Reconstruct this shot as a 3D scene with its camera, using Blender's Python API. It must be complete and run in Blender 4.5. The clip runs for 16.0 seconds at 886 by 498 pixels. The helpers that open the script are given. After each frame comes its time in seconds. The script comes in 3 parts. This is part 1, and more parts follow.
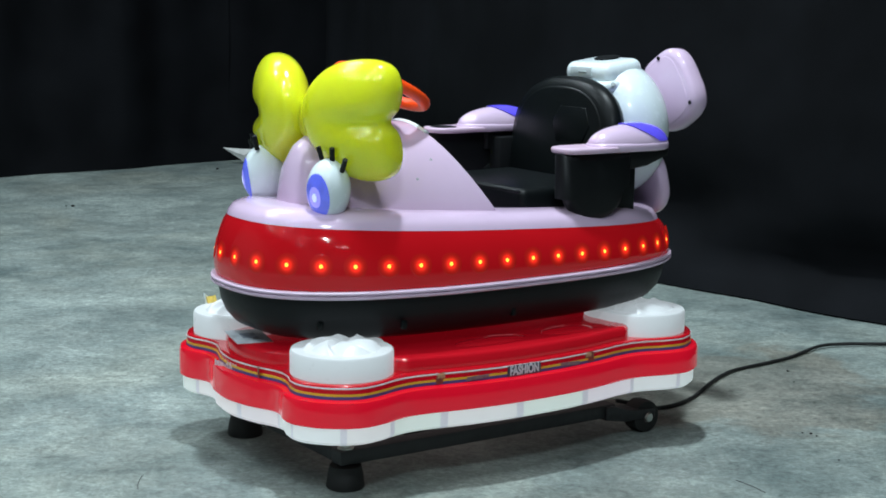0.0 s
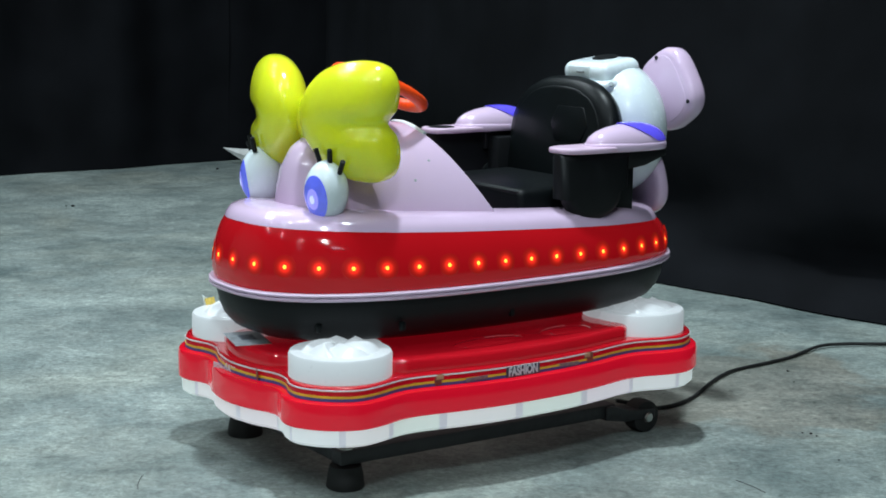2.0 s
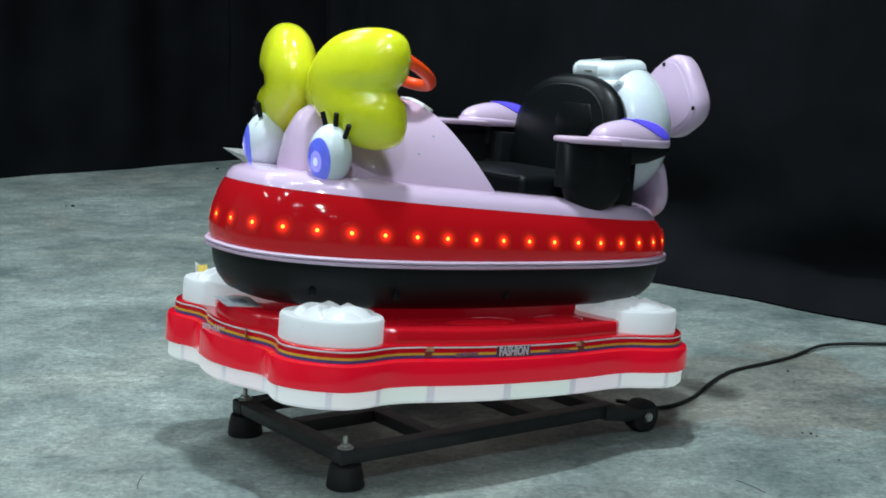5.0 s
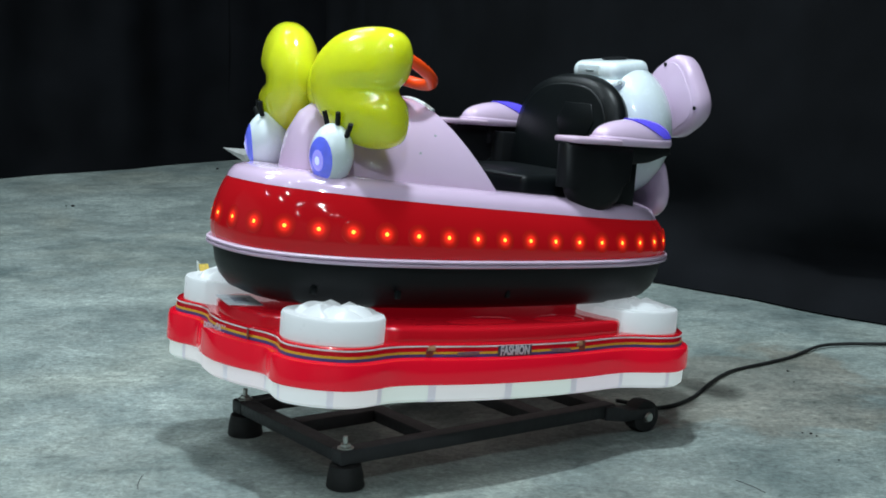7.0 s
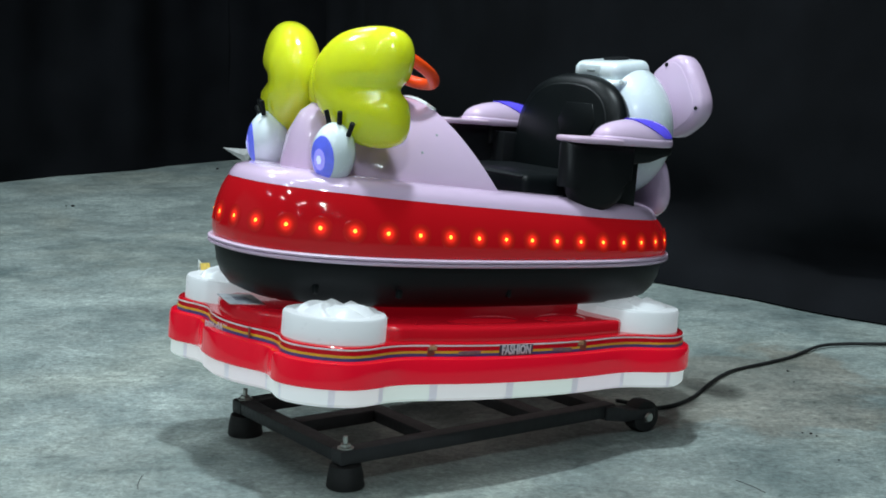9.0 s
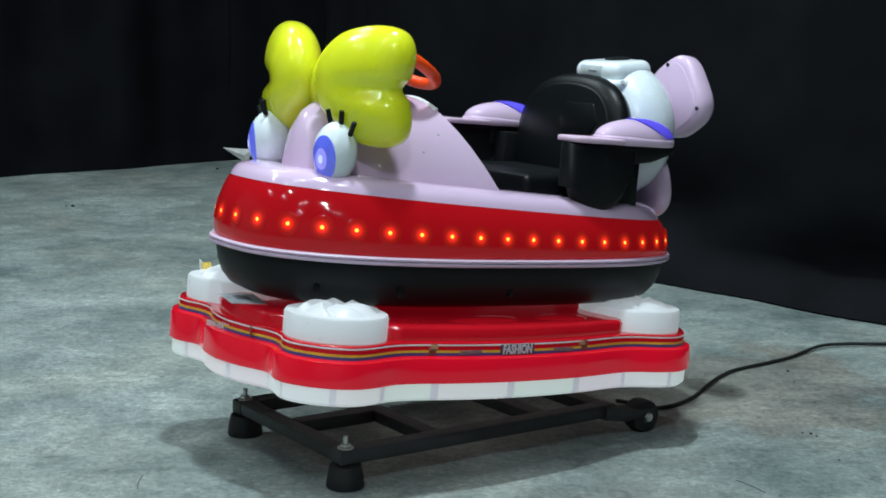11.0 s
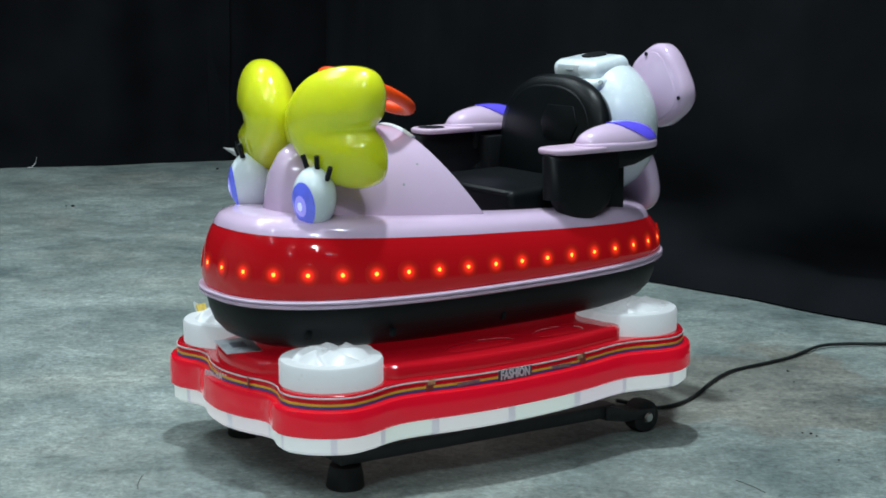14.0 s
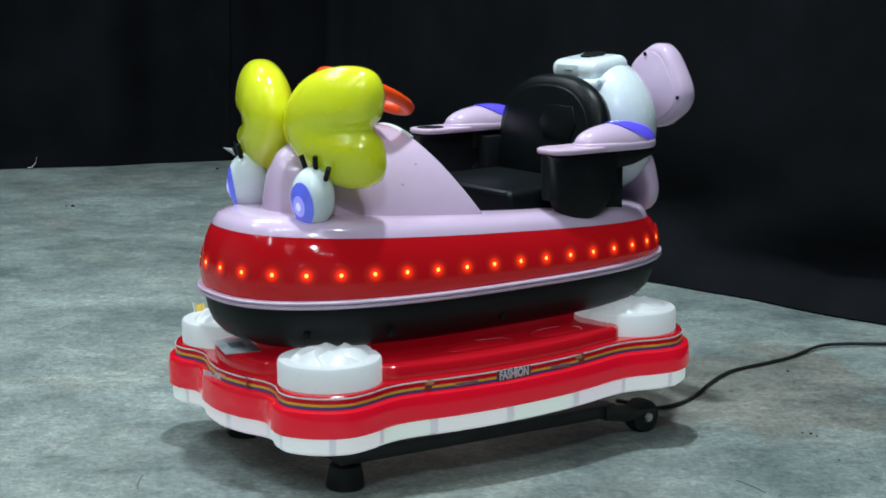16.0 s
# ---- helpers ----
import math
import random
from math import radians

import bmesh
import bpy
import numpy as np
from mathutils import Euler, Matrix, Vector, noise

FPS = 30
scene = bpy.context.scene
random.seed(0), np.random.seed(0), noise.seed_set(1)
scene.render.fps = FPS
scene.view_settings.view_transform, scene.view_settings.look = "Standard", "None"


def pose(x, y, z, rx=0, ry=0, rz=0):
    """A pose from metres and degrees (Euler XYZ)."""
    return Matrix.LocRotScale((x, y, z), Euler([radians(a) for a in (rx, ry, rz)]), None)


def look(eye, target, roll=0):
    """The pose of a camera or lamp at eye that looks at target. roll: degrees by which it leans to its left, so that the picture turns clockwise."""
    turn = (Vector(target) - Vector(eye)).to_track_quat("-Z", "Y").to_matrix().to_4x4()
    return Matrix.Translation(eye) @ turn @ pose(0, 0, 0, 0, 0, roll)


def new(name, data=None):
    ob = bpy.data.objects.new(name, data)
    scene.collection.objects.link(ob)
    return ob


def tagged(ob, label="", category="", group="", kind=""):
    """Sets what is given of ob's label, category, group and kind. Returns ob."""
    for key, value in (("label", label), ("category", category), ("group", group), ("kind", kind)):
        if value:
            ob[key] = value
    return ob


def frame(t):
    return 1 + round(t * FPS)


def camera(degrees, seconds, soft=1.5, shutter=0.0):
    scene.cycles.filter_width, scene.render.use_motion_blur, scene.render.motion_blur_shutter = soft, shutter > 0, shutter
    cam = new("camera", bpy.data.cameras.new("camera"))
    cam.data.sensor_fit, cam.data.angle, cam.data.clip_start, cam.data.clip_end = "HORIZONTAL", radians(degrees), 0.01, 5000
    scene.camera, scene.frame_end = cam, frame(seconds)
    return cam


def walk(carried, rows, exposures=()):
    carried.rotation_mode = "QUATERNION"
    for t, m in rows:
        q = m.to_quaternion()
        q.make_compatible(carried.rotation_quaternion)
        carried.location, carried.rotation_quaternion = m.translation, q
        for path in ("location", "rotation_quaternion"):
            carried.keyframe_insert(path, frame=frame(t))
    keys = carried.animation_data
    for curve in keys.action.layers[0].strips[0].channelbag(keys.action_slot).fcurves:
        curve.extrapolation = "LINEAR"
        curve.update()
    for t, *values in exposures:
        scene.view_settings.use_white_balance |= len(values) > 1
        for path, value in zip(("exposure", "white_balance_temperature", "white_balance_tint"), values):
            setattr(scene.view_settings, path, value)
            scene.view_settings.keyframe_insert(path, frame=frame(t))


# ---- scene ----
cam = camera(32.55, 16.0, soft=1.75)
EYE = pose(0, 0, 1.0896, 90 - 9.313, 0, 0) @ pose(0, 0, 0, 0, 0, 1.098)
walk(cam, [(0.0, EYE), (16.0, EYE)], [(0.0, 0.0), (3.0, -0.04), (6.5, -0.09), (9.0, -0.11), (12.0, -0.17), (14.0, -0.18), (16.0, -0.14)])

# ---- world and lamps ----
world = bpy.data.worlds.new("hall_air")
scene.world = world
world.use_nodes = True
world.node_tree.nodes["Background"].inputs["Color"].default_value = (0.55, 0.75, 0.80, 1)
world.node_tree.nodes["Background"].inputs["Strength"].default_value = 0.02


def lamp(name, x, y, z, sx, sy, watts, colour, aim, turn=0):
    data = bpy.data.lights.new(name, "AREA")
    data.shape, data.size, data.size_y = "RECTANGLE", sx, sy
    data.energy, data.color = watts, colour
    ob = new(name, data)
    ob.matrix_world = look((x, y, z), aim, turn)
    return ob


COOL = (0.79, 0.93, 1.0)
# high-bay lamps close over the ride, and rows of lamps further off under the hall's roof
for x, y, watts in [(-0.10, 3.5, 232), (0.85, 1.9, 40), (-2.9, 0.6, 30), (0.1, -2.2, 160)]:
    lamp("high_bay_lamp", x, y, 5.4, 0.28, 0.28, watts, COOL, (x, y + 0.01, 0))
for x, y, r, watts in [(-4.2, 4.2, 0, 105), (-1.7, 1.6, 30, 40), (-2.4, 6.6, 10, 150), (-4.6, -0.6, 70, 30), (-2.4, -2.6, 20, 30), (0.4, -3.6, 100, 26), (-6.2, 1.6, 80, 30), (1.8, -5.2, 10, 22), (-3.6, -5.6, 90, 26)]:
    lamp("fluorescent_tube", x, y, 5.5, 1.4, 0.07, watts, COOL, (x, y + 0.01, 0), r)


# ---- materials ----
def plain(name, colour, rough=0.35, metal=0.0, coat=0.0, vary=0.12, scale=6.0, bump=0.0, bump_scale=60.0, glow=None, power=0.0, spec=0.5):
    """A painted, moulded or metal surface: colour with soft blotches and fine grain, uneven gloss, fine relief."""
    m = bpy.data.materials.new(name)
    m.use_nodes = True
    nt = m.node_tree
    b = nt.nodes["Principled BSDF"]
    b.inputs["Metallic"].default_value = metal
    b.inputs["Coat Weight"].default_value = coat
    b.inputs["Coat Roughness"].default_value = 0.06
    b.inputs["Specular IOR Level"].default_value = spec
    tc = nt.nodes.new("ShaderNodeTexCoord")
    big = nt.nodes.new("ShaderNodeTexNoise")
    big.inputs["Scale"].default_value, big.inputs["Detail"].default_value = scale, 6
    fine = nt.nodes.new("ShaderNodeTexNoise")
    fine.inputs["Scale"].default_value, fine.inputs["Detail"].default_value = bump_scale, 3
    nt.links.new(tc.outputs["Object"], big.inputs["Vector"])
    nt.links.new(tc.outputs["Object"], fine.inputs["Vector"])
    ramp = nt.nodes.new("ShaderNodeMapRange")
    ramp.inputs["From Min"].default_value, ramp.inputs["From Max"].default_value = 0.3, 0.7
    ramp.inputs["To Min"].default_value, ramp.inputs["To Max"].default_value = 1 - vary, 1 + vary
    nt.links.new(big.outputs["Fac"], ramp.inputs["Value"])
    mul = nt.nodes.new("ShaderNodeMix")
    mul.data_type, mul.blend_type = "RGBA", "MULTIPLY"
    mul.inputs["Factor"].default_value = 1.0
    mul.inputs["A"].default_value = (*colour, 1)
    nt.links.new(ramp.outputs["Result"], mul.inputs["B"])
    nt.links.new(mul.outputs["Result"], b.inputs["Base Color"])
    rr = nt.nodes.new("ShaderNodeMapRange")
    rr.inputs["To Min"].default_value, rr.inputs["To Max"].default_value = rough * 0.75, min(1, rough * 1.3)
    nt.links.new(fine.outputs["Fac"], rr.inputs["Value"])
    nt.links.new(rr.outputs["Result"], b.inputs["Roughness"])
    if bump:
        bp = nt.nodes.new("ShaderNodeBump")
        bp.inputs["Strength"].default_value, bp.inputs["Distance"].default_value = bump, 0.004
        nt.links.new(fine.outputs["Fac"], bp.inputs["Height"])
        nt.links.new(bp.outputs["Normal"], b.inputs["Normal"])
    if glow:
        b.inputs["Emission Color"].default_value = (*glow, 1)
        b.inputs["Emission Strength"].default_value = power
    return m


PINK = plain("pink_gelcoat", (0.69, 0.515, 0.695), 0.13, coat=0.6, vary=0.05, scale=4)
PINK_MATT = plain("pink_plastic", (0.64, 0.46, 0.60), 0.35, vary=0.06)
TRIM = plain("pale_rubber_trim", (0.66, 0.50, 0.64), 0.4, vary=0.06)
WHITE = plain("white_gelcoat", (0.78, 0.86, 0.89), 0.25, coat=0.4, vary=0.04)
YELLOW = plain("yellow_gelcoat", (0.80, 0.86, 0.03), 0.13, coat=0.5, vary=0.05, scale=5)
yb = YELLOW.node_tree.nodes["Principled BSDF"]
yb.inputs["Subsurface Weight"].default_value, yb.inputs["Subsurface Scale"].default_value = 0.75, 0.09
yb.inputs["Subsurface Radius"].default_value = (1.0, 1.0, 0.15)
BAND = plain("red_translucent_band", (0.32, 0.005, 0.009), 0.07, coat=0.15, vary=0.10, scale=3, glow=(1.0, 0.008, 0.015), power=0.15, spec=0.4)
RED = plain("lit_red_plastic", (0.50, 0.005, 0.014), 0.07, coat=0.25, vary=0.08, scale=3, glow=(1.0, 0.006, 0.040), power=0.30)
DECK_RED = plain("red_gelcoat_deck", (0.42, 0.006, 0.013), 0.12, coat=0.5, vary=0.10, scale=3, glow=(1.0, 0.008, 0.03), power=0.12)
BLACK = plain("black_moulded_plastic", (0.009, 0.010, 0.011), 0.42, vary=0.2, bump=0.08, bump_scale=220, spec=0.16)
VINYL = plain("black_vinyl", (0.004, 0.0055, 0.006), 0.36, vary=0.25, bump=0.08, bump_scale=150, spec=0.16)
STEEL = plain("black_painted_steel", (0.022, 0.022, 0.024), 0.5, vary=0.3, scale=14, bump=0.3, bump_scale=80)
RUBBER = plain("black_rubber", (0.012, 0.012, 0.012), 0.6, vary=0.3, scale=20)
BOLT = plain("zinc_bolt", (0.55, 0.55, 0.52), 0.35, metal=1.0, vary=0.2, scale=60)
LIT_WHITE = plain("milky_lit_plastic", (0.50, 0.52, 0.53), 0.30, vary=0.05, scale=8, glow=(0.84, 0.94, 1.0), power=0.30)
SKIRT = plain("milky_lit_skirt", (0.58, 0.58, 0.58), 0.35, vary=0.05, scale=8, glow=(0.86, 0.95, 1.0), power=0.44)

# faint glow of the added bottom plate, for the light under the platform
GLOW_PLATE = plain("added_glow_plate", (0.45, 0.45, 0.45), 0.5, vary=0.15, scale=8, glow=(1.0, 0.80, 0.80), power=0.14)


def panel_tint(m):
    """Each lamp panel of the skirt glows in a slightly different pastel."""
    nt = m.node_tree
    info, ramp = nt.nodes.new("ShaderNodeObjectInfo"), nt.nodes.new("ShaderNodeValToRGB")
    e = ramp.color_ramp.elements
    e[0].color, e[1].color = (0.90, 0.86, 0.98, 1), (0.80, 1.0, 0.90, 1)
    e.new(0.35).color = (0.95, 0.93, 0.95, 1)
    e.new(0.7).color = (0.84, 0.96, 1.0, 1)
    nt.links.new(info.outputs["Random"], ramp.inputs["Fac"])
    nt.links.new(ramp.outputs["Color"], nt.nodes["Principled BSDF"].inputs["Emission Color"])


panel_tint(SKIRT)
GREY = plain("grey_plastic", (0.30, 0.34, 0.35), 0.4, vary=0.1)
ORANGE = plain("orange_plastic", (0.95, 0.075, 0.008), 0.35, vary=0.06)
LENS = plain("violet_lens", (0.12, 0.09, 0.75), 0.12, coat=0.6, vary=0.15, scale=30, glow=(0.12, 0.10, 1.0), power=0.25)
# red halo round each led, given to an added disc as emission
LED_HALO = plain("red_led_halo", (0.32, 0.005, 0.009), 0.07, coat=0.15, vary=0.1, scale=30, glow=(1.0, 0.035, 0.012), power=0.8, spec=0.4)
LED = plain("amber_led", (0.9, 0.15, 0.02), 0.3, vary=0.05, glow=(1.0, 0.38, 0.04), power=2.6)
SEAM = plain("grey_skirt_seam", (0.66, 0.66, 0.70), 0.45, vary=0.08, scale=20, glow=(0.85, 0.88, 1.0), power=0.28)


def halo_falloff(m, radius, power, rest):
    """An led's halo put into emission: brightest over the led, fading out to the disc's rim."""
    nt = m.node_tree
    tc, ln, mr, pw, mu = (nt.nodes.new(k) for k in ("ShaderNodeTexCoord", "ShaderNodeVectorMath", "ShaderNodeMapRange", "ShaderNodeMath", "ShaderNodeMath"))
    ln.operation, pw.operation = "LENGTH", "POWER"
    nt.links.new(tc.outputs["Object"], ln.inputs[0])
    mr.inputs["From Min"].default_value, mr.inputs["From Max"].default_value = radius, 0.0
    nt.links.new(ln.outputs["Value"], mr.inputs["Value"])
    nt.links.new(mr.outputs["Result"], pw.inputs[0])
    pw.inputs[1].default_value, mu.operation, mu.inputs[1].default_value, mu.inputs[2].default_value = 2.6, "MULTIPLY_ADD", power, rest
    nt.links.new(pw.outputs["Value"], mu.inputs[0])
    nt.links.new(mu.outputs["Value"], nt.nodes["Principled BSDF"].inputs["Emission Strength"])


halo_falloff(LED_HALO, 0.027, 2.2, 0.15)


# ---- mesh helpers ----
Z0 = 0.385  # height of the ride's pivot over the floor


def mesh_of(name, bm, material, smooth=40):
    bmesh.ops.recalc_face_normals(bm, faces=bm.faces)
    me = bpy.data.meshes.new(name)
    lim = math.cos(radians(smooth))
    for e in bm.edges:
        e.smooth = len(e.link_faces) == 2 and e.link_faces[0].normal.dot(e.link_faces[1].normal) > lim
    for f in bm.faces:
        f.smooth = True
    bm.to_mesh(me)
    bm.free()
    me.materials.append(material)
    return me


def part(name, bm, material, parent, label="", drop=0.0, smooth=40):
    """Links a bmesh as one mesh object under a thing or under a part."""
    if drop:
        bmesh.ops.translate(bm, verts=bm.verts, vec=(0, 0, -drop))
    ob = new(name, mesh_of(name, bm, material, smooth))
    ob.parent = parent
    return tagged(ob, label)


def loft(rings, closed=True, cap_start=False, cap_end=False, bm=None):
    bm = bm or bmesh.new()
    rows = [[bm.verts.new(p) for p in r] for r in rings]
    n = len(rows[0])
    for a, b in zip(rows, rows[1:]):
        for i in range(n if closed else n - 1):
            j = (i + 1) % n
            bm.faces.new((a[i], a[j], b[j], b[i]))
    if cap_start:
        bm.faces.new(rows[0])
    if cap_end:
        bm.faces.new(rows[-1])
    return bm


def ellipsoid(c, r, m=None, nu=36, nv=20, egg=0.0, bm=None, power=1.0):
    """A rounded body about c; egg widens it towards +x of its own axes; m turns it."""
    bm = bm or bmesh.new()
    m = m or Matrix.Identity(3)
    rings = []
    for i in range(1, nv):
        a = math.pi * i / nv
        u, s = -math.cos(a), math.sin(a) ** power
        k = 1 + egg * u
        rings.append([Vector(c) + m @ Vector((r[0] * u, r[1] * s * k * math.cos(2 * math.pi * j / nu), r[2] * s * k * math.sin(2 * math.pi * j / nu))) for j in range(nu)])
    return loft(rings, True, True, True, bm)


def tube(points, radius, n=10, bm=None, closed=False):
    bm = bm or bmesh.new()
    pts = [Vector(p) for p in points]
    rings = []
    up = Vector((0, 0, 1))
    for i, p in enumerate(pts):
        a = pts[i - 1] if (i or closed) else p
        b = pts[(i + 1) % len(pts)] if (i < len(pts) - 1 or closed) else p
        d = (b - a).normalized()
        s = d.cross(up if abs(d.z) < 0.95 else Vector((1, 0, 0))).normalized()
        w = s.cross(d)
        rings.append([p + radius * (math.cos(2 * math.pi * k / n) * s + math.sin(2 * math.pi * k / n) * w) for k in range(n)])
    if closed:
        return loft(rings + [rings[0]], bm=bm)
    return loft(rings, True, True, True, bm)


def box(c, size, m=None, bevel=0.004, bm=None, seg=2):
    own = bmesh.new()
    bmesh.ops.create_cube(own, size=1)
    bmesh.ops.scale(own, vec=size, verts=own.verts)
    if bevel:
        bmesh.ops.bevel(own, geom=own.edges[:], offset=bevel, segments=seg, affect="EDGES", profile=0.5)
    t = Matrix.Translation(c) @ (m.to_4x4() if m else Matrix.Identity(4))
    bmesh.ops.transform(own, matrix=t, verts=own.verts)
    if bm is None:
        return own
    me = bpy.data.meshes.new("join")
    own.to_mesh(me)
    bm.from_mesh(me)
    bpy.data.meshes.remove(me)
    own.free()
    return bm


def lathe(c, profile, n=32, m=None, bm=None, cap=True):
    m = m or Matrix.Identity(3)
    rings = [[Vector(c) + m @ Vector((r * math.cos(2 * math.pi * k / n), r * math.sin(2 * math.pi * k / n), z)) for k in range(n)] for r, z in profile]
    return loft(rings, True, cap, cap, bm)


def slab(outline, thick, m, c, edge=0.008, bm=None):
    """A plate of a closed 2D outline in its own xy, rounded at its rims."""
    n = len(outline)
    cx, cy = sum(p[0] for p in outline) / n, sum(p[1] for p in outline) / n

    def ring(z, inset):
        out = []
        for x, y in outline:
            d = math.hypot(x - cx, y - cy)
            k = (d - inset) / d
            out.append(Vector(c) + m @ Vector((cx + (x - cx) * k, cy + (y - cy) * k, z)))
        return out
    h = thick / 2
    return loft([ring(-h, edge * 1.2), ring(-h + edge * 0.35, edge * 0.35), ring(-h + edge, 0), ring(h - edge, 0), ring(h - edge * 0.35, edge * 0.35), ring(h, edge * 1.2)], True, True, True, bm)


def superell(cx, cy, a, b, p, n=96, pr=None):
    out = []
    for k in range(n):
        t = 2 * math.pi * k / n
        co, si = math.cos(t), math.sin(t)
        e = 2 / (p if co > 0 or pr is None else pr)
        out.append((cx + a * math.copysign(abs(co) ** e, co), cy + b * math.copysign(abs(si) ** e, si)))
    return out


def inset_of(outline, d):
    """The outline moved inwards by d along its normals."""
    n, out = len(outline), []
    for i, (x, y) in enumerate(outline):
        ax, ay = outline[i - 1]
        bx, by = outline[(i + 1) % n]
        tx, ty = bx - ax, by - ay
        l = math.hypot(tx, ty) or 1
        out.append((x - d * ty / l, y + d * tx / l))
    return out


def smooth_loop(ctrl, per=8):
    """A closed Catmull-Rom loop through the control points."""
    n, out = len(ctrl), []
    for i in range(n):
        p0, p1, p2, p3 = (Vector(ctrl[(i + k - 1) % n]) for k in range(4))
        for s in range(per):
            t = s / per
            out.append(tuple(0.5 * (2 * p1 + (p2 - p0) * t + (2 * p0 - 5 * p1 + 4 * p2 - p3) * t * t + (3 * p1 - p0 - 3 * p2 + p3) * t ** 3)))
    return out


def rot(rx=0, ry=0, rz=0):
    return Euler([radians(a) for a in (rx, ry, rz)]).to_matrix()


# ---- the hall ----
def concrete():
    m = bpy.data.materials.new("worn_concrete")
    m.use_nodes = True
    nt = m.node_tree
    b = nt.nodes["Principled BSDF"]
    tc = nt.nodes.new("ShaderNodeTexCoord")

    def nz(scale, detail, rough=0.6, warp=0.0, turn=None):
        t = nt.nodes.new("ShaderNodeTexNoise")
        t.inputs["Scale"].default_value, t.inputs["Detail"].default_value = scale, detail
        t.inputs["Roughness"].default_value, t.inputs["Distortion"].default_value = rough, warp
        if turn is None:
            nt.links.new(tc.outputs["Object"], t.inputs["Vector"])
        else:
            # drawn out along one way across the floor
            mp = nt.nodes.new("ShaderNodeMapping")
            mp.inputs["Rotation"].default_value = (0, 0, radians(turn))
            mp.inputs["Scale"].default_value = (0.35, 1.0, 1.0)
            nt.links.new(tc.outputs["Object"], mp.inputs["Vector"])
            nt.links.new(mp.outputs["Vector"], t.inputs["Vector"])
        return t
    big, mid, fine = nz(0.7, 5, 0.55, 0.2), nz(4.2, 12, 0.74, 0.25), nz(90, 4)

    def stretch(tex, lo, hi, a, b):
        r = nt.nodes.new("ShaderNodeMapRange")
        r.inputs["From Min"].default_value, r.inputs["From Max"].default_value = lo, hi
        r.inputs["To Min"].default_value, r.inputs["To Max"].default_value = a, b
        nt.links.new(tex.outputs["Fac"], r.inputs["Value"])
        return r.outputs["Result"]

    def times(a, b):
        m2 = nt.nodes.new("ShaderNodeMix")
        m2.data_type, m2.blend_type = "RGBA", "MULTIPLY"
        m2.inputs["Factor"].default_value = 1
        nt.links.new(a, m2.inputs["A"])
        nt.links.new(b, m2.inputs["B"])
        return m2.outputs["Result"]
    ramp = nt.nodes.new("ShaderNodeValToRGB")
    e = ramp.color_ramp.elements
    e[0].position, e[0].color = 0.36, (0.104, 0.140, 0.137, 1)
    e[1].position, e[1].color = 0.64, (0.375, 0.435, 0.402, 1)
    e.new(0.47).color = (0.208, 0.250, 0.236, 1)
    e.new(0.55).color = (0.282, 0.328, 0.305, 1)
    mix = nt.nodes.new("ShaderNodeMix")
    mix.inputs["Factor"].default_value = 0.58
    nt.links.new(big.outputs["Fac"], mix.inputs["A"])
    nt.links.new(mid.outputs["Fac"], mix.inputs["B"])
    nt.links.new(mix.outputs["Result"], ramp.inputs["Fac"])
    # dark scuffs, pale worn patches, brownish stains and pin-holes
    tint = times(ramp.outputs["Color"], stretch(nz(11, 8, 0.75, 0.3), 0.53, 0.66, 1.0, 0.66))
    tint = times(tint, stretch(nz(38, 3, 0.6), 0.62, 0.72, 1.0, 0.60))
    tint = times(tint, stretch(nz(60, 10, 0.85, 0.5), 0.40, 0.60, 0.72, 1.26))
    tint = times(tint, stretch(nz(15, 5, 0.7, 1.2), 0.64, 0.68, 1.0, 1.32))
    tint = times(tint, stretch(nz(34, 4, 0.65, 0.6, 24), 0.62, 0.66, 1.0, 1.20))
    tint = times(tint, stretch(nz(42, 4, 0.65, 0.8, -35), 0.62, 0.67, 1.0, 0.74))
    tint = times(tint, stretch(nz(75, 3, 0.55, 0.4), 0.66, 0.70, 1.0, 1.35))
    tint = times(tint, stretch(nz(22, 8, 0.8, 0.2), 0.36, 0.64, 0.76, 1.24))
    tint = times(tint, stretch(nz(1.6, 8, 0.65, 0.4), 0.40, 0.62, 1.08, 0.84))
    stain = nt.nodes.new("ShaderNodeMix")
    stain.data_type, stain.blend_type = "RGBA", "MULTIPLY"
    stain.inputs["B"].default_value = (1.0, 0.90, 0.80, 1)
    nt.links.new(stretch(nz(0.9, 6, 0.6, 0.4), 0.48, 0.66, 0.0, 0.6), stain.inputs["Factor"])
    nt.links.new(tint, stain.inputs["A"])
    # rusty stain beside the power cable
    spot = nt.nodes.new("ShaderNodeVectorMath")
    spot.operation = "DISTANCE"
    spot.inputs[1].default_value = (0.86, 4.28, 0)
    nt.links.new(tc.outputs["Object"], spot.inputs[0])
    rag = nt.nodes.new("ShaderNodeMath")
    rag.operation = "MULTIPLY_ADD"
    rag.inputs[1].default_value = 0.9
    nt.links.new(nz(3.0, 6, 0.6, 0.4).outputs["Fac"], rag.inputs[0])
    nt.links.new(spot.outputs["Value"], rag.inputs[2])
    rust = nt.nodes.new("ShaderNodeMix")
    rust.data_type, rust.blend_type = "RGBA", "MULTIPLY"
    rust.inputs["B"].default_value = (0.86, 0.73, 0.67, 1)
    edge = nt.nodes.new("ShaderNodeMapRange")
    edge.inputs["From Min"].default_value, edge.inputs["From Max"].default_value = 0.86, 0.96
    edge.inputs["To Min"].default_value, edge.inputs["To Max"].default_value = 0.9, 0.0
    nt.links.new(rag.outputs["Value"], edge.inputs["Value"])
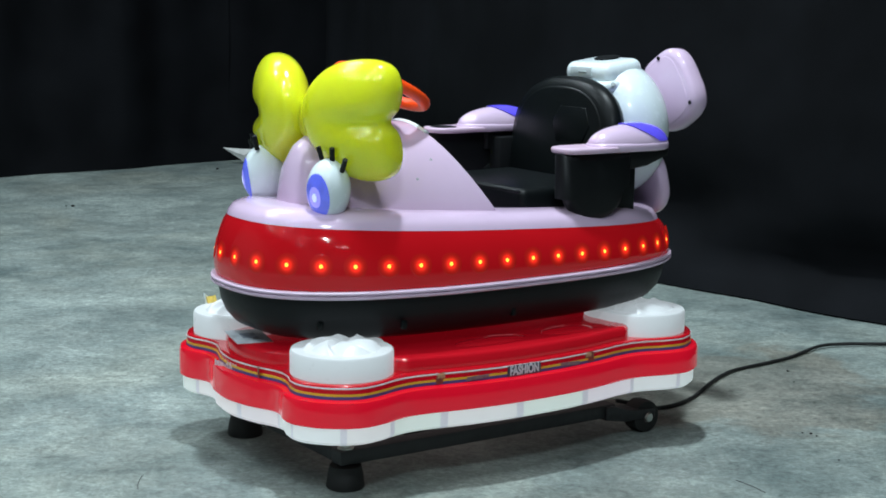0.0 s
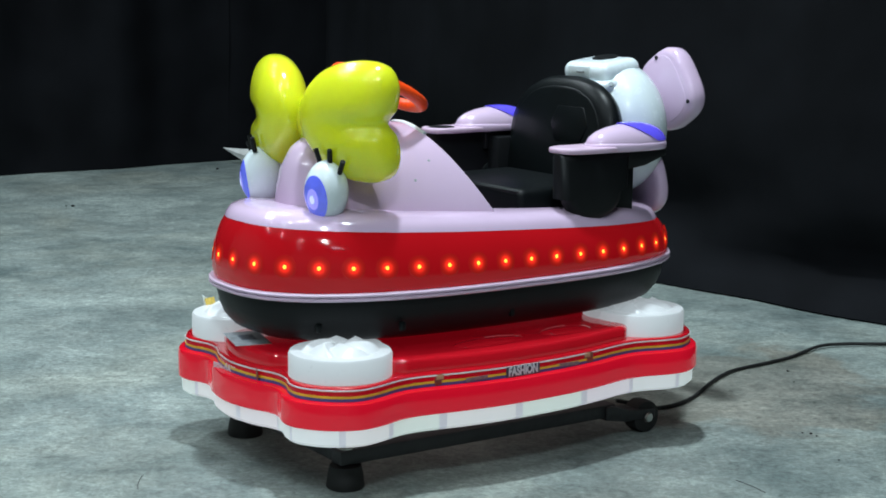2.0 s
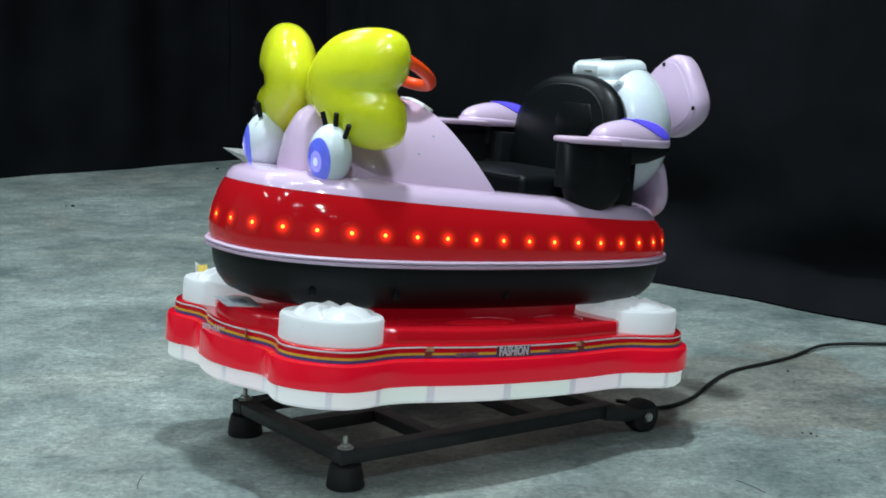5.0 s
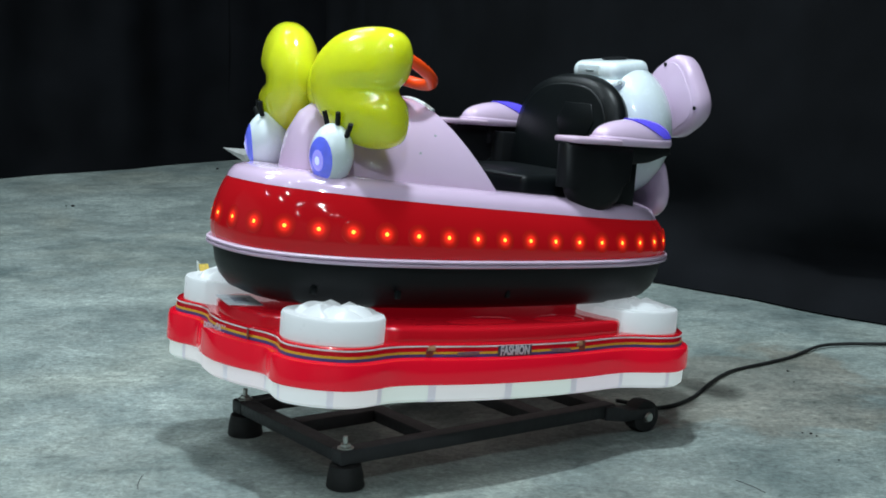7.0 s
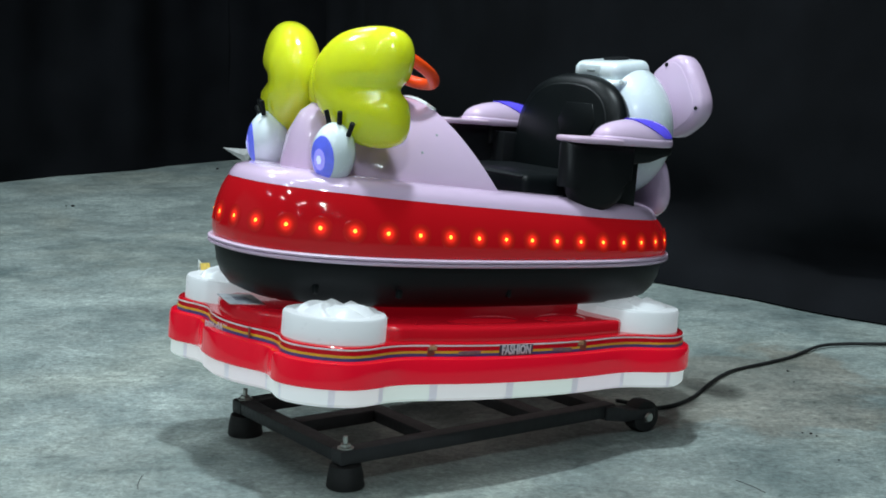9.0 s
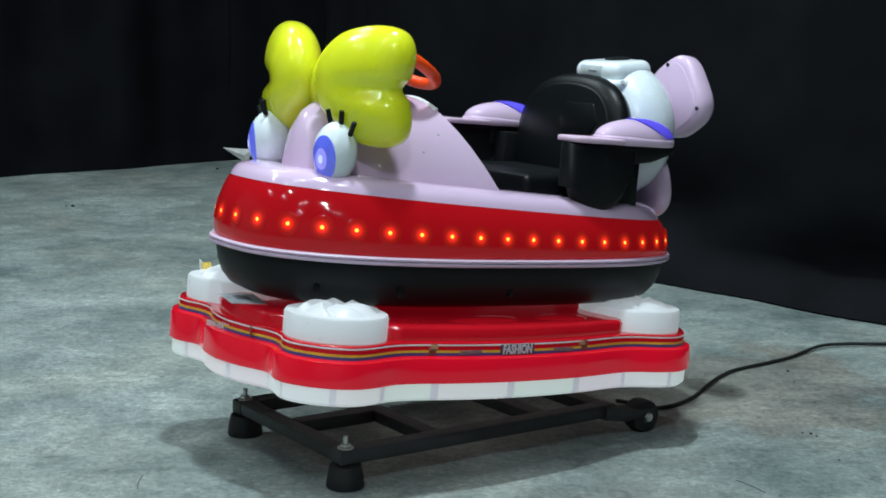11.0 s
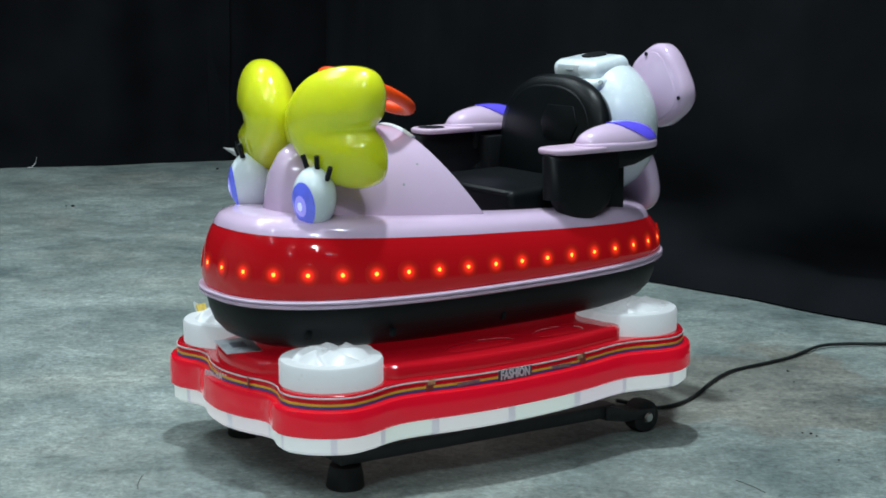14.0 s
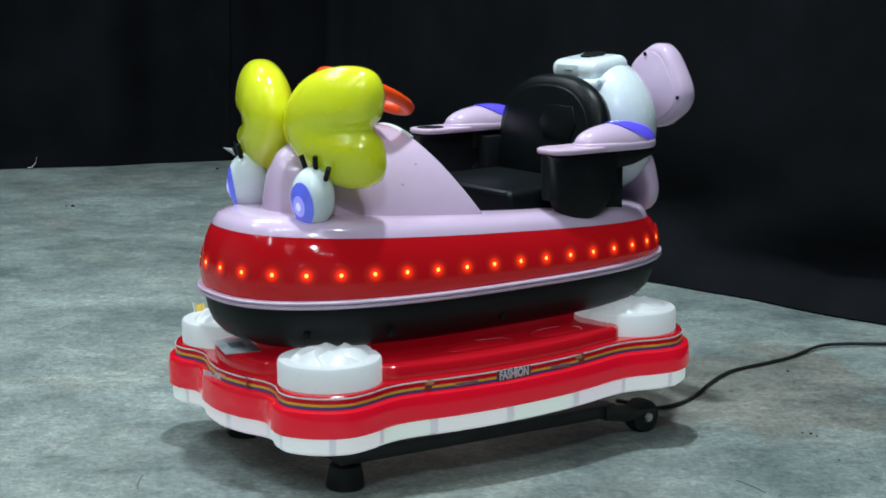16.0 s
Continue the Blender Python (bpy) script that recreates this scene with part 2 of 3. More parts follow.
    nt.links.new(edge.outputs["Result"], rust.inputs["Factor"])
    nt.links.new(stain.outputs["Result"], rust.inputs["A"])
    nt.links.new(rust.outputs["Result"], b.inputs["Base Color"])
    rr = nt.nodes.new("ShaderNodeMapRange")
    rr.inputs["To Min"].default_value, rr.inputs["To Max"].default_value = 0.42, 0.75
    nt.links.new(mid.outputs["Fac"], rr.inputs["Value"])
    nt.links.new(rr.outputs["Result"], b.inputs["Roughness"])
    bp = nt.nodes.new("ShaderNodeBump")
    bp.inputs["Strength"].default_value, bp.inputs["Distance"].default_value = 0.45, 0.004
    nt.links.new(fine.outputs["Fac"], bp.inputs["Height"])
    nt.links.new(bp.outputs["Normal"], b.inputs["Normal"])
    return m


def hall():
    bm = bmesh.new()
    bmesh.ops.create_grid(bm, x_segments=40, y_segments=40, size=14)
    bmesh.ops.translate(bm, verts=bm.verts, vec=(0, 4, 0))
    tagged(part("floor", bm, concrete(), None), "worn grey-green concrete hall floor with stains", "floor", kind="structure")
    # south and west walls are unseen, kept pale to bounce fill onto the ride
    pale = plain("pale_fill_wall", (0.27, 0.28, 0.28), 0.8, vary=0.15, scale=1.2)
    dark = plain("dark_hall_wall", (0.05, 0.055, 0.06), 0.8, vary=0.2, scale=1.5)
    for name, c, s in (("wall_south", (0, -8, 3), (24, 0.2, 6)), ("wall_west", (-10, 4, 3), (0.2, 24, 6)), ("wall_east", (10, 4, 3), (0.2, 24, 6)), ("wall_north", (0, 16, 3), (24, 0.2, 6))):
        near = name in ("wall_south", "wall_west")
        tagged(part(name, box(c, s, bevel=0), pale if near else dark, None), "unseen pale wall added to reflect fill light" if near else "dark plain wall closing the hall", "wall", kind="structure")
    tagged(part("ceiling", box((0, 4, 6.1), (24, 24, 0.2), bevel=0), dark, None), "dark hall ceiling", "ceiling", kind="structure")


def drape(name, ctrl, label, seed, height=5.6, puddle=0.0):
    """A hanging cloth along a line on the floor, with soft folds."""
    rnd = random.Random(seed)
    cloth = CLOTH
    pts = []
    for (ax, ay), (bx, by) in zip(ctrl, ctrl[1:]):
        l = math.hypot(bx - ax, by - ay)
        n = max(2, int(l / 0.035))
        for k in range(n):
            pts.append((ax + (bx - ax) * k / n, ay + (by - ay) * k / n, -(by - ay) / l, (bx - ax) / l))
    ph = [rnd.uniform(0, 6) for _ in range(6)]
    rings = []
    for z in (0.004, 0.03, 0.07, 0.12, 0.18, 0.25, 0.32, 0.4, 0.5, 0.62, 0.75, 0.9, 1.4, 2.0, 2.8, 3.8, height):
        row = []
        for i, (x, y, nx, ny) in enumerate(pts):
            s = i * 0.035
            w = 0.05 * math.sin(2.1 * s + ph[0]) + 0.035 * math.sin(6.3 * s + ph[1] + 0.4 * math.sin(1.3 * s)) + 0.012 * math.sin(15 * s + ph[2])
            w *= 0.55 + 0.45 * min(1, z / 1.2)
            w += puddle * math.exp(-((z - 0.22) / 0.22) ** 2) * (0.5 + noise.noise((s * 1.7, z * 3.5, seed + 4)))
            sag = 0.05 * math.exp(-z / 0.06) * (0.6 + 0.4 * math.sin(3.1 * s + ph[3])) + 0.02 * noise.noise((s * 2, z * 2, seed))
            k = w - sag
            k *= 0.3 + 0.7 * min(1, z / 0.12)
            row.append((x + nx * k, y + ny * k, z))
        rings.append(row)
    bm = loft(rings, closed=False)
    ob = part(name, bm, cloth, None, smooth=70)
    sol = ob.modifiers.new("thick", "SOLIDIFY")
    sol.thickness = 0.006
    return tagged(ob, label, "curtain")


CLOTH = plain("black_cloth", (0.0058, 0.0063, 0.0078), 0.85, vary=0.35, scale=2.5, bump=0.3, bump_scale=300, spec=0.08)
hall()
drape("curtain", [(-7.5, 6.9), (-4.6, 8.3), (-3.1, 9.3), (-2.9, 9.6)], "black cloth curtain hanging to the concrete floor", 5)
drape("curtain", [(-1.56, 10.08), (-1.46, 10.15), (-0.4, 10.7), (0.6, 10.9)], "black cloth curtain hanging to the concrete floor", 3)
HINGE = (-1.46, 10.12)
swaying_curtain = drape("curtain", [(-2.21, -1.96), (-1.46, -1.24), (-1.06, -0.88), (-0.61, -0.56), (-0.38, -0.31), (0.0, 0.0), (0.04, 0.03)], "black cloth curtain with its hem stirring over the floor", 12)
swaying_curtain.location = (*HINGE, 0)
drape("curtain", [(-0.70, 10.7), (-0.62, 8.7), (-0.30, 7.6), (0.15, 6.85), (0.55, 6.30), (0.83, 5.932), (0.926, 5.834), (1.02, 5.727), (1.11, 5.635), (1.197, 5.535), (1.278, 5.428), (1.358, 5.337), (1.438, 5.256), (1.545, 5.162), (2.4, 4.4), (4.0, 3.2)], "black cloth curtain with soft folds behind the ride", 8, puddle=0.16)


# ---- steel base ----
def yaw_pose():
    return pose(-0.0118, 3.7348, 0, 0, 0, 180 + 34.748)


def steel_base():
    base = tagged(new("base_frame"), "black painted square-tube steel frame on rubber feet and wheels", "frame")
    base.matrix_world = yaw_pose()
    t, h = 0.045, 0.034
    zc = 0.0905 - h / 2
    for y in (0.245, -0.245):
        part("side_rail", box((0.034, y, zc), (0.807, t, h)), STEEL, base)
    part("inner_rail", box((0.288, -0.02, zc), (0.207, t, h - 0.002)), STEEL, base)
    for x in (0.414, 0.162, -0.16, -0.345):
        part("cross_rail", box((x, 0, zc), (t, 0.445, h - 0.004)), STEEL, base)
    for y in (0.245, -0.245):
        foot = part("foot", lathe((0.412, y, 0), [(0.042, 0.0), (0.044, 0.004), (0.041, 0.030), (0.036, 0.052), (0.014, 0.0565)], 28), RUBBER, base, "black conical rubber foot")
        b = lathe((0.412, y, 0), [(0.006, 0.056), (0.006, 0.118)], 12)
        lathe((0.412, y, 0), [(0.013, 0.0905), (0.013, 0.100)], 6, bm=b)
        lathe((0.412, y, 0), [(0.019, 0.0905), (0.019, 0.093)], 20, bm=b)
        part("bolt", b, BOLT, foot, "zinc levelling bolt with nut")
        w = lathe((-0.476, y, 0.042), [(0.030, -0.026), (0.040, -0.023), (0.042, -0.016), (0.042, 0.016), (0.040, 0.023), (0.030, 0.026)], 32, rot(90))
        wheel = part("wheel", w, RUBBER, base, "small black caster wheel")
        s = 1 if y > 0 else -1
        part("axle", lathe((-0.476, y + s * 0.028, 0.042), [(0.013, -0.006), (0.013, 0.004), (0.010, 0.008)], 16, rot(-90 * s)), BOLT, wheel, "bright steel axle nut")
        part("bracket", slab([(-0.36, 0.024), (-0.335, 0.024), (-0.335, -0.010), (-0.40, -0.022), (-0.500, -0.022), (-0.500, 0.002), (-0.42, 0.006)], 0.060, Matrix(((1, 0, 0), (0, 0, 1), (0, 1, 0))), (0, y, 0.0618), 0.004), STEEL, base, "cranked steel caster bracket")
    return base


steel_base()


# ---- the ride ----
ride = tagged(new("kiddie_ride"), "pink and red coin-operated kiddie ride with a yellow bow", "kiddie ride")


def rpart(name, bm, material, parent=None, label="", smooth=40):
    return part(name, bm, material, parent or ride, label, drop=Z0, smooth=smooth)


PODS = [(0.44, 0.245), (0.44, -0.245), (-0.44, 0.245), (-0.44, -0.245)]
QUARTER = [(0.0, 0.398), (0.10, 0.395), (0.20, 0.383), (0.29, 0.366), (0.35, 0.366), (0.42, 0.386), (0.48, 0.388), (0.54, 0.352), (0.578, 0.295), (0.582, 0.245), (0.566, 0.195), (0.566, 0.15), (0.588, 0.085), (0.60, 0.0)]


def platform_outline():
    q = QUARTER
    top = [(x, y) for x, y in reversed(q)][1:-1]            # front to side, +y
    ctrl = [(0.60, 0.0)] + top + [(0.0, 0.398)] + [(-x, y) for x, y in q[1:-1]] + [(-0.60, 0.0)]
    ctrl += [(-x, -y) for x, y in top] + [(0.0, -0.398)] + [(x, -y) for x, y in q[1:-1]]
    return smooth_loop(ctrl, 5)


OUT = platform_outline()


def flat(outline, z, d=0.0):
    return [(x, y, z) for x, y in (inset_of(outline, d) if d else outline)]


def hung(z, d):
    """A ring of the skirt; the moulding sags towards its -y side."""
    return [(x, y, z + 0.02 * (y - 0.3)) for x, y in inset_of(OUT, d)]


def platform():
    skirt = rpart("skirt", loft([hung(0.172, 0.05), hung(0.1585, 0.024), hung(0.198, 0.012)]), RUBBER, None, "skirt of milky white light-up plastic panels")
    # unseen plate added to stop the band's red glow from reaching the floor
    rpart("underside", loft([flat(OUT, 0.176, 0.012), flat(OUT, 0.176, 0.05)], cap_end=True), GLOW_PLATE, skirt, "added glowing plate that blocks red glow and tints the floor")
    n = len(OUT)
    prof = [(0.1585, 0.022), (0.158, 0.012), (0.165, 0.004), (0.1985, 0.003)]
    step = 10
    rows = [hung(z, d) for z, d in prof]
    for a in range(3, n + 3, step):
        rpart("skirt_panel", loft([[r[k % n] for k in range(a, a + step)] for r in rows], closed=False), SKIRT, skirt)
        rpart("skirt_seam", loft([[r[k % n] for k in range(a + step - 1, a + step + 1)] for r in rows], closed=False), SEAM, skirt, "greyer joint between two lit panels")
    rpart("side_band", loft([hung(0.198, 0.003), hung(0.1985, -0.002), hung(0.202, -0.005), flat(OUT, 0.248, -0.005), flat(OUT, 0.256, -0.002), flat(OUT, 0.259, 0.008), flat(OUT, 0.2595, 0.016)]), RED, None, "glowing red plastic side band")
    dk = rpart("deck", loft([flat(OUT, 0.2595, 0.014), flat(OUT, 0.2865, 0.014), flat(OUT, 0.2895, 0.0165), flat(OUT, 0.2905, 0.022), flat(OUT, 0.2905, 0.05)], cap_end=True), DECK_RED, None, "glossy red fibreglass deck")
    # colour stripes round the deck's edge
    for name, lo, hi, col in (("white_stripe", 0.2822, 0.2858, (0.75, 0.72, 0.72)), ("yellow_stripe", 0.2665, 0.2722, (0.75, 0.50, 0.03)), ("blue_stripe", 0.2600, 0.2665, (0.07, 0.07, 0.28))):
        rpart(name, loft([flat(OUT, lo, 0.0138), flat(OUT, lo + 0.0002, 0.0128), flat(OUT, hi - 0.0002, 0.0128), flat(OUT, hi, 0.0138)]), plain(name, col, 0.4, vary=0.12, scale=30), dk)
    # raised middle, scooped out round the four lamps
    mid = []
    for x, y in inset_of(OUT, 0.03):
        for px, py in PODS:
            dx, dy = x - px, y - py
            r = math.hypot(dx, dy)
            if abs(x) > 0.325 and abs(y) > 0.12 and x * px > 0 and y * py > 0:
                # pull the corner in behind the lamp
                k = min(1, max(0, (abs(x) - 0.325) / 0.07)) * min(1, max(0, (abs(y) - 0.12) / 0.06))
                tx, ty = math.copysign(0.385, px), math.copysign(0.15, py)
                x, y = x + (tx - x) * 0.62 * k, y + (ty - y) * 0.62 * k
                break
        mid.append((x, y))
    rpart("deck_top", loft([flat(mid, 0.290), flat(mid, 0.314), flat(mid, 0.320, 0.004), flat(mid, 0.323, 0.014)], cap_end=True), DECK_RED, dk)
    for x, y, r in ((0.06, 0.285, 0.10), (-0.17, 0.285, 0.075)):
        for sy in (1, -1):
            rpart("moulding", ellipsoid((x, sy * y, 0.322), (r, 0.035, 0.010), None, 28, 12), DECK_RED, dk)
    return dk


DECK = platform()


def lamp_pod(px, py, seed):
    rnd = random.Random(seed)
    n = 56
    R = 0.116
    body = rpart("lamp_pod", lathe((px, py, 0), [(R - 0.004, 0.288), (R, 0.2905), (R, 0.338), (R - 0.003, 0.344), (R - 0.012, 0.346), (R - 0.030, 0.345)], n), LIT_WHITE, None, "round milky white lamp with moulded flower top")
    sx, sy = math.copysign(0.044 if px > 0 else 0.040, -px), math.copysign(0.042, -py)
    rpart("inner_lobe", lathe((px + sx, py + sy, 0), [(0.080, 0.300), (0.082, 0.303), (0.082, 0.339), (0.078, 0.3445), (0.05, 0.346)], 40), LIT_WHITE, body)
    # one moulded relief: overlapping petals turning about a low boss
    lobes, turn, high = (6, rnd.uniform(0, 6), 0.024) if px > 0 else (7, rnd.uniform(0, 6), 0.020)
    rings = []
    for i in range(1, 17):
        k = i / 16
        row = []
        for j in range(96):
            a = 2 * math.pi * j / 96
            ph = (lobes * (a + 1.1 * (1 - k)) / (2 * math.pi) + turn) % 1.0
            petal = (ph ** 0.45) * (1 - max(0, (ph - 0.86) / 0.14)) ** 0.6
            reach = (R - 0.026) * (0.90 + 0.10 * petal) * k
            ring_up = math.sin(math.pi * min(1, k * 1.04)) ** 0.6 * (0.08 + 0.92 * petal)
            boss = 0.75 * math.exp(-(k / 0.24) ** 2)
            up = high * max(ring_up, boss) + 0.003 * noise.noise((a, k * 3, seed + 2.0)) * (1 - k)
            row.append((px + reach * math.cos(a), py + reach * math.sin(a), 0.3445 + up))
        rings.append(row)
    rpart("petals", loft(rings, True, True, False), LIT_WHITE, body, smooth=75)
    return body


for i, (px, py) in enumerate(PODS):
    lamp_pod(px, py, i)

# ---- tub ----
TUB = superell(-0.026, 0, 0.623, 0.32, 2.5, 120, 2.7)


def tub_ring(d, z, slope=0.0):
    return [(x, y, z + slope * x) for x, y in inset_of(TUB, d)]


def tub():
    hull = rpart("hull", loft([tub_ring(0.20, 0.349), tub_ring(0.12, 0.344), tub_ring(0.078, 0.347), tub_ring(0.048, 0.360), tub_ring(0.028, 0.383), tub_ring(0.017, 0.410), tub_ring(0.012, 0.438), tub_ring(0.012, 0.453)], cap_start=True), BLACK, None, "black moulded plastic lower hull")
    rpart("trim", loft([tub_ring(0.014, 0.4505), tub_ring(-0.003, 0.4515), tub_ring(-0.006, 0.4545), tub_ring(-0.006, 0.458), tub_ring(-0.001, 0.4603), tub_ring(-0.006, 0.4625), tub_ring(-0.006, 0.466), tub_ring(-0.003, 0.469), tub_ring(0.014, 0.470)]), TRIM, None, "pale pink ribbed rubber trim")
    # small dark blocks stand in for the dark holes in the hull
    for x, y in ((0.47, 0.20), (0.30, 0.282), (0.0, 0.291)):
        for sy in (1, -1):
            rpart("hull_notch", box((x, sy * y, 0.388), (0.012, 0.014, 0.020), None, 0.002), VINYL, hull)
    band = rpart("light_band", loft([tub_ring(0.006, 0.470), tub_ring(0.002, 0.484, 0.008), tub_ring(0.002, 0.500, 0.014), tub_ring(0.005, 0.520, 0.022), tub_ring(0.010, 0.540, 0.030), tub_ring(0.017, 0.558, 0.038), tub_ring(0.025, 0.573, 0.045), tub_ring(0.035, 0.586, 0.05)]), BAND, None, "glossy red translucent light band")
    n = len(TUB)
    hole = superell(-0.15, 0, 0.22, 0.20, 3.2, n)
    rings = [tub_ring(0.032, 0.583, 0.05), tub_ring(0.036, 0.594, 0.05), tub_ring(0.048, 0.609, 0.05), tub_ring(0.068, 0.617, 0.05), tub_ring(0.09, 0.621, 0.05)]
    rings += [[(x, y, 0.622 + 0.05 * x) for x, y in hole], [(x, y, 0.612 + 0.05 * x) for x, y in inset_of(hole, 0.006)], [(x, y, 0.47) for x, y in inset_of(hole, 0.01)]]
    rpart("upper_deck", loft(rings, cap_end=True), PINK, None, "glossy pale pink fibreglass upper deck")
    # leds along the band, each on an added disc that carries its halo
    ln = [0.0]
    loop = inset_of(TUB, 0.0104)
    for i in range(n):
        ln.append(ln[-1] + math.dist(loop[i], loop[(i + 1) % n]))
    count = 41
    halo_mesh = mesh_of("led_halo", ellipsoid((0, 0, 0), (0.0014, 0.0270, 0.0270), None, 28, 14), LED_HALO)
    me = mesh_of("led", ellipsoid((0, 0, 0), (0.0022, 0.0060, 0.0060), None, 14, 8), LED)
    for k in range(count):
        s = (k + 0.35) / count * ln[-1]
        i = max(j for j in range(n) if ln[j] <= s)
        f = (s - ln[i]) / (ln[i + 1] - ln[i])
        a, b = loop[i], loop[(i + 1) % n]
        led = new("led", me)
        led.parent = band
        x, y = a[0] + (b[0] - a[0]) * f, a[1] + (b[1] - a[1]) * f
        cup = new("led_halo", halo_mesh)
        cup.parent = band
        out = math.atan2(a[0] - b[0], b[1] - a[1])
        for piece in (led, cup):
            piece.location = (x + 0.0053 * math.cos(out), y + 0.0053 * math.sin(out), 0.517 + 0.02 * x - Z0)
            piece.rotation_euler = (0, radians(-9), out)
    return band


tub()


def hood():
    st = [(0.455, 0.004, 0.02, 0), (0.452, 0.05, 0.036, 0), (0.442, 0.11, 0.052, 0), (0.420, 0.148, 0.068, 0), (0.39, 0.17, 0.092, 0), (0.32, 0.19, 0.155, 0.004), (0.24, 0.204, 0.192, 0.008), (0.16, 0.210, 0.213, 0.025), (0.08, 0.213, 0.229, 0.07), (0.005, 0.214, 0.238, 0.125)]

    def arch(x, h, w, lean, k=1.0):
        z = 0.606 + 0.05 * x
        out = []
        for i in range(49):
            a = math.pi * i / 48
            u = math.sin(a) ** (1.15 + 0.33 * min(1, max(0, (0.45 - x) / 0.25)))
            out.append((x + lean * u, w * k * math.cos(a), z + (h - (1 - k) * 0.3) * u))
        return out
    outer = [arch(*s) for s in st]
    lip = [arch(st[-1][0] - 0.004, st[-1][1] - 0.002, st[-1][2], st[-1][3], 0.985)]
    inner = [arch(x, h, w, l, 0.955) for x, h, w, l in reversed(st[3:])]
    cowl = rpart("hood", loft(outer + lip + inner, closed=False), PINK, None, "glossy pink domed front cowl")
    top = [Vector(p) + Vector((-0.001, 0, -0.001)) for p in arch(*st[-1])[18:35]]
    for p, d in (((0.1460, 0.1545, 0.7410), (0.135, 0.757, 0.639)), ((0.1954, 0.1732, 0.6996), (0.181, 0.869, 0.461))):
        rpart("cowl_screw", lathe(p, [(0.0032, -0.003), (0.0032, 0.0006), (0.002, 0.0010)], 12, Vector(d).to_track_quat("Z", "Y").to_matrix()), GREY, cowl, "small grey screw head")
    # white tube paints the ceiling's reflection along the lip's top
    rpart("cowl_sheen", tube(top, 0.006, 10), WHITE, cowl, "white strip standing in for the reflection on the cowl's lip")


hood()


def bow():
    # a wing's outline outwards from the knot and up, its faces swelling with a crease between the two lobes
    rim = smooth_loop([(0.040, 0.0), (0.048, 0.055), (0.092, 0.106), (0.150, 0.131), (0.220, 0.138), (0.270, 0.124), (0.290, 0.083), (0.283, 0.033), (0.264, 0.0), (0.285, -0.030), (0.293, -0.080), (0.279, -0.117), (0.230, -0.134), (0.165, -0.127), (0.110, -0.098), (0.062, -0.055)], 7)
    cu, cv = 0.168, 0.002
    for s in (1, -1):
        sweep = radians(25 if s > 0 else 18)
        rings = []
        for i in range(1, 40):
            a = math.pi * i / 40
            k, side = math.sin(a), -math.cos(a)
            row = []
            for u0, v0 in rim:
                u, v = cu + (u0 - cu) * k ** 0.92, cv + (v0 - cv) * k ** 0.92
                f = min(1, max(0, (u - 0.07) / 0.16))
                f = f * f * (3 - 2 * f)
                swell = 0.067 * (1 - 0.30 * f * math.exp(-((v + 0.004) / 0.024) ** 2)) * (0.88 + 0.12 * min(1, max(0, (u - 0.04) / 0.08)))
                w = math.copysign(abs(side) ** 0.85, side) * swell
                row.append((0.430 - u * math.sin(sweep) + w * math.cos(sweep), s * (u * math.cos(sweep) + w * math.sin(sweep)) + (0 if s > 0 else 0.016), 0.840 + v))
            rings.append(row)
        rpart("bow_wing", loft(rings, True, True, True), YELLOW, None, "glossy yellow two-lobed bow wing", smooth=60)
    rpart("bow_knot", ellipsoid((0.372, 0, 0.834), (0.030, 0.050, 0.062), None, 28, 16), YELLOW)


bow()


def eyes():
    blue = plain("iris_lens", (0.05, 0.09, 0.62), 0.15, coat=0.5, vary=0.2, scale=40, glow=(0.20, 0.24, 1.0), power=0.38)
    core = plain("lit_pupil", (0.6, 0.7, 0.9), 0.3, vary=0.05, glow=(0.50, 0.55, 1.0), power=0.8)
    for s in (1, -1):
        c = Vector((0.421, s * 0.153, 0.687) if s > 0 else (0.424, s * 0.153, 0.691))
        m = rot(0, 0, 20 * s)
        eye = rpart("eye", ellipsoid(c, (0.050, 0.049, 0.070), None, 40, 24), WHITE, None, "white egg-shaped eye with blue light-up iris")
        tilt = rot(0, 12, 20 * s)

        def cap(swell, reach, a, b, rings=8, n=36):
            rows = []
            for i in range(1, rings + 1):
                rho = radians(reach) * i / rings
                row = []
                for k in range(n):
                    f = 2 * math.pi * k / n
                    d = tilt @ Vector((math.cos(rho), math.sin(rho) * a * math.cos(f), math.sin(rho) * b * math.sin(f))).normalized()
                    row.append(c + swell * Vector((0.050 * d.x, 0.049 * d.y, 0.070 * d.z)))
                rows.append(row)
            rim = [c + (p - c) * 0.96 for p in rows[-1]]
            return loft([rim] + rows[::-1], cap_end=True)
        iris = rpart("iris", cap(1.012, 46, 0.86, 0.98), blue, eye, "blue violet light-up iris")
        rpart("pupil_ring", cap(1.020, 20, 0.9, 1.0, 4, 28), plain("iris_ring", (0.16, 0.20, 0.75), 0.15, coat=0.5, glow=(0.40, 0.36, 1.0), power=0.65), iris)
        rpart("pupil_lamp", cap(1.030, 8, 0.9, 1.0, 3, 20), core, iris, "small bright lamp in the iris")
        for k in (-1, 0, 1):
            y = k * 0.025 + (0.012 if s > 0 else -0.008)
            z = 0.070 * math.sqrt(1 - min(0.95, (y / 0.048) ** 2 * 0.85))
            p = c + Vector(((-0.002 if s > 0 else 0.014) - 0.010 * k * s, y, z - 0.006))
            d = Vector((0.20 - 0.10 * k * s, 0.40 * k + 0.30 * s, 1)).normalized()
            rpart("eyelash", tube([p, p + d * 0.008, p + d * 0.031, p + d * 0.035], 0.0058, 10), BLACK, eye)


eyes()


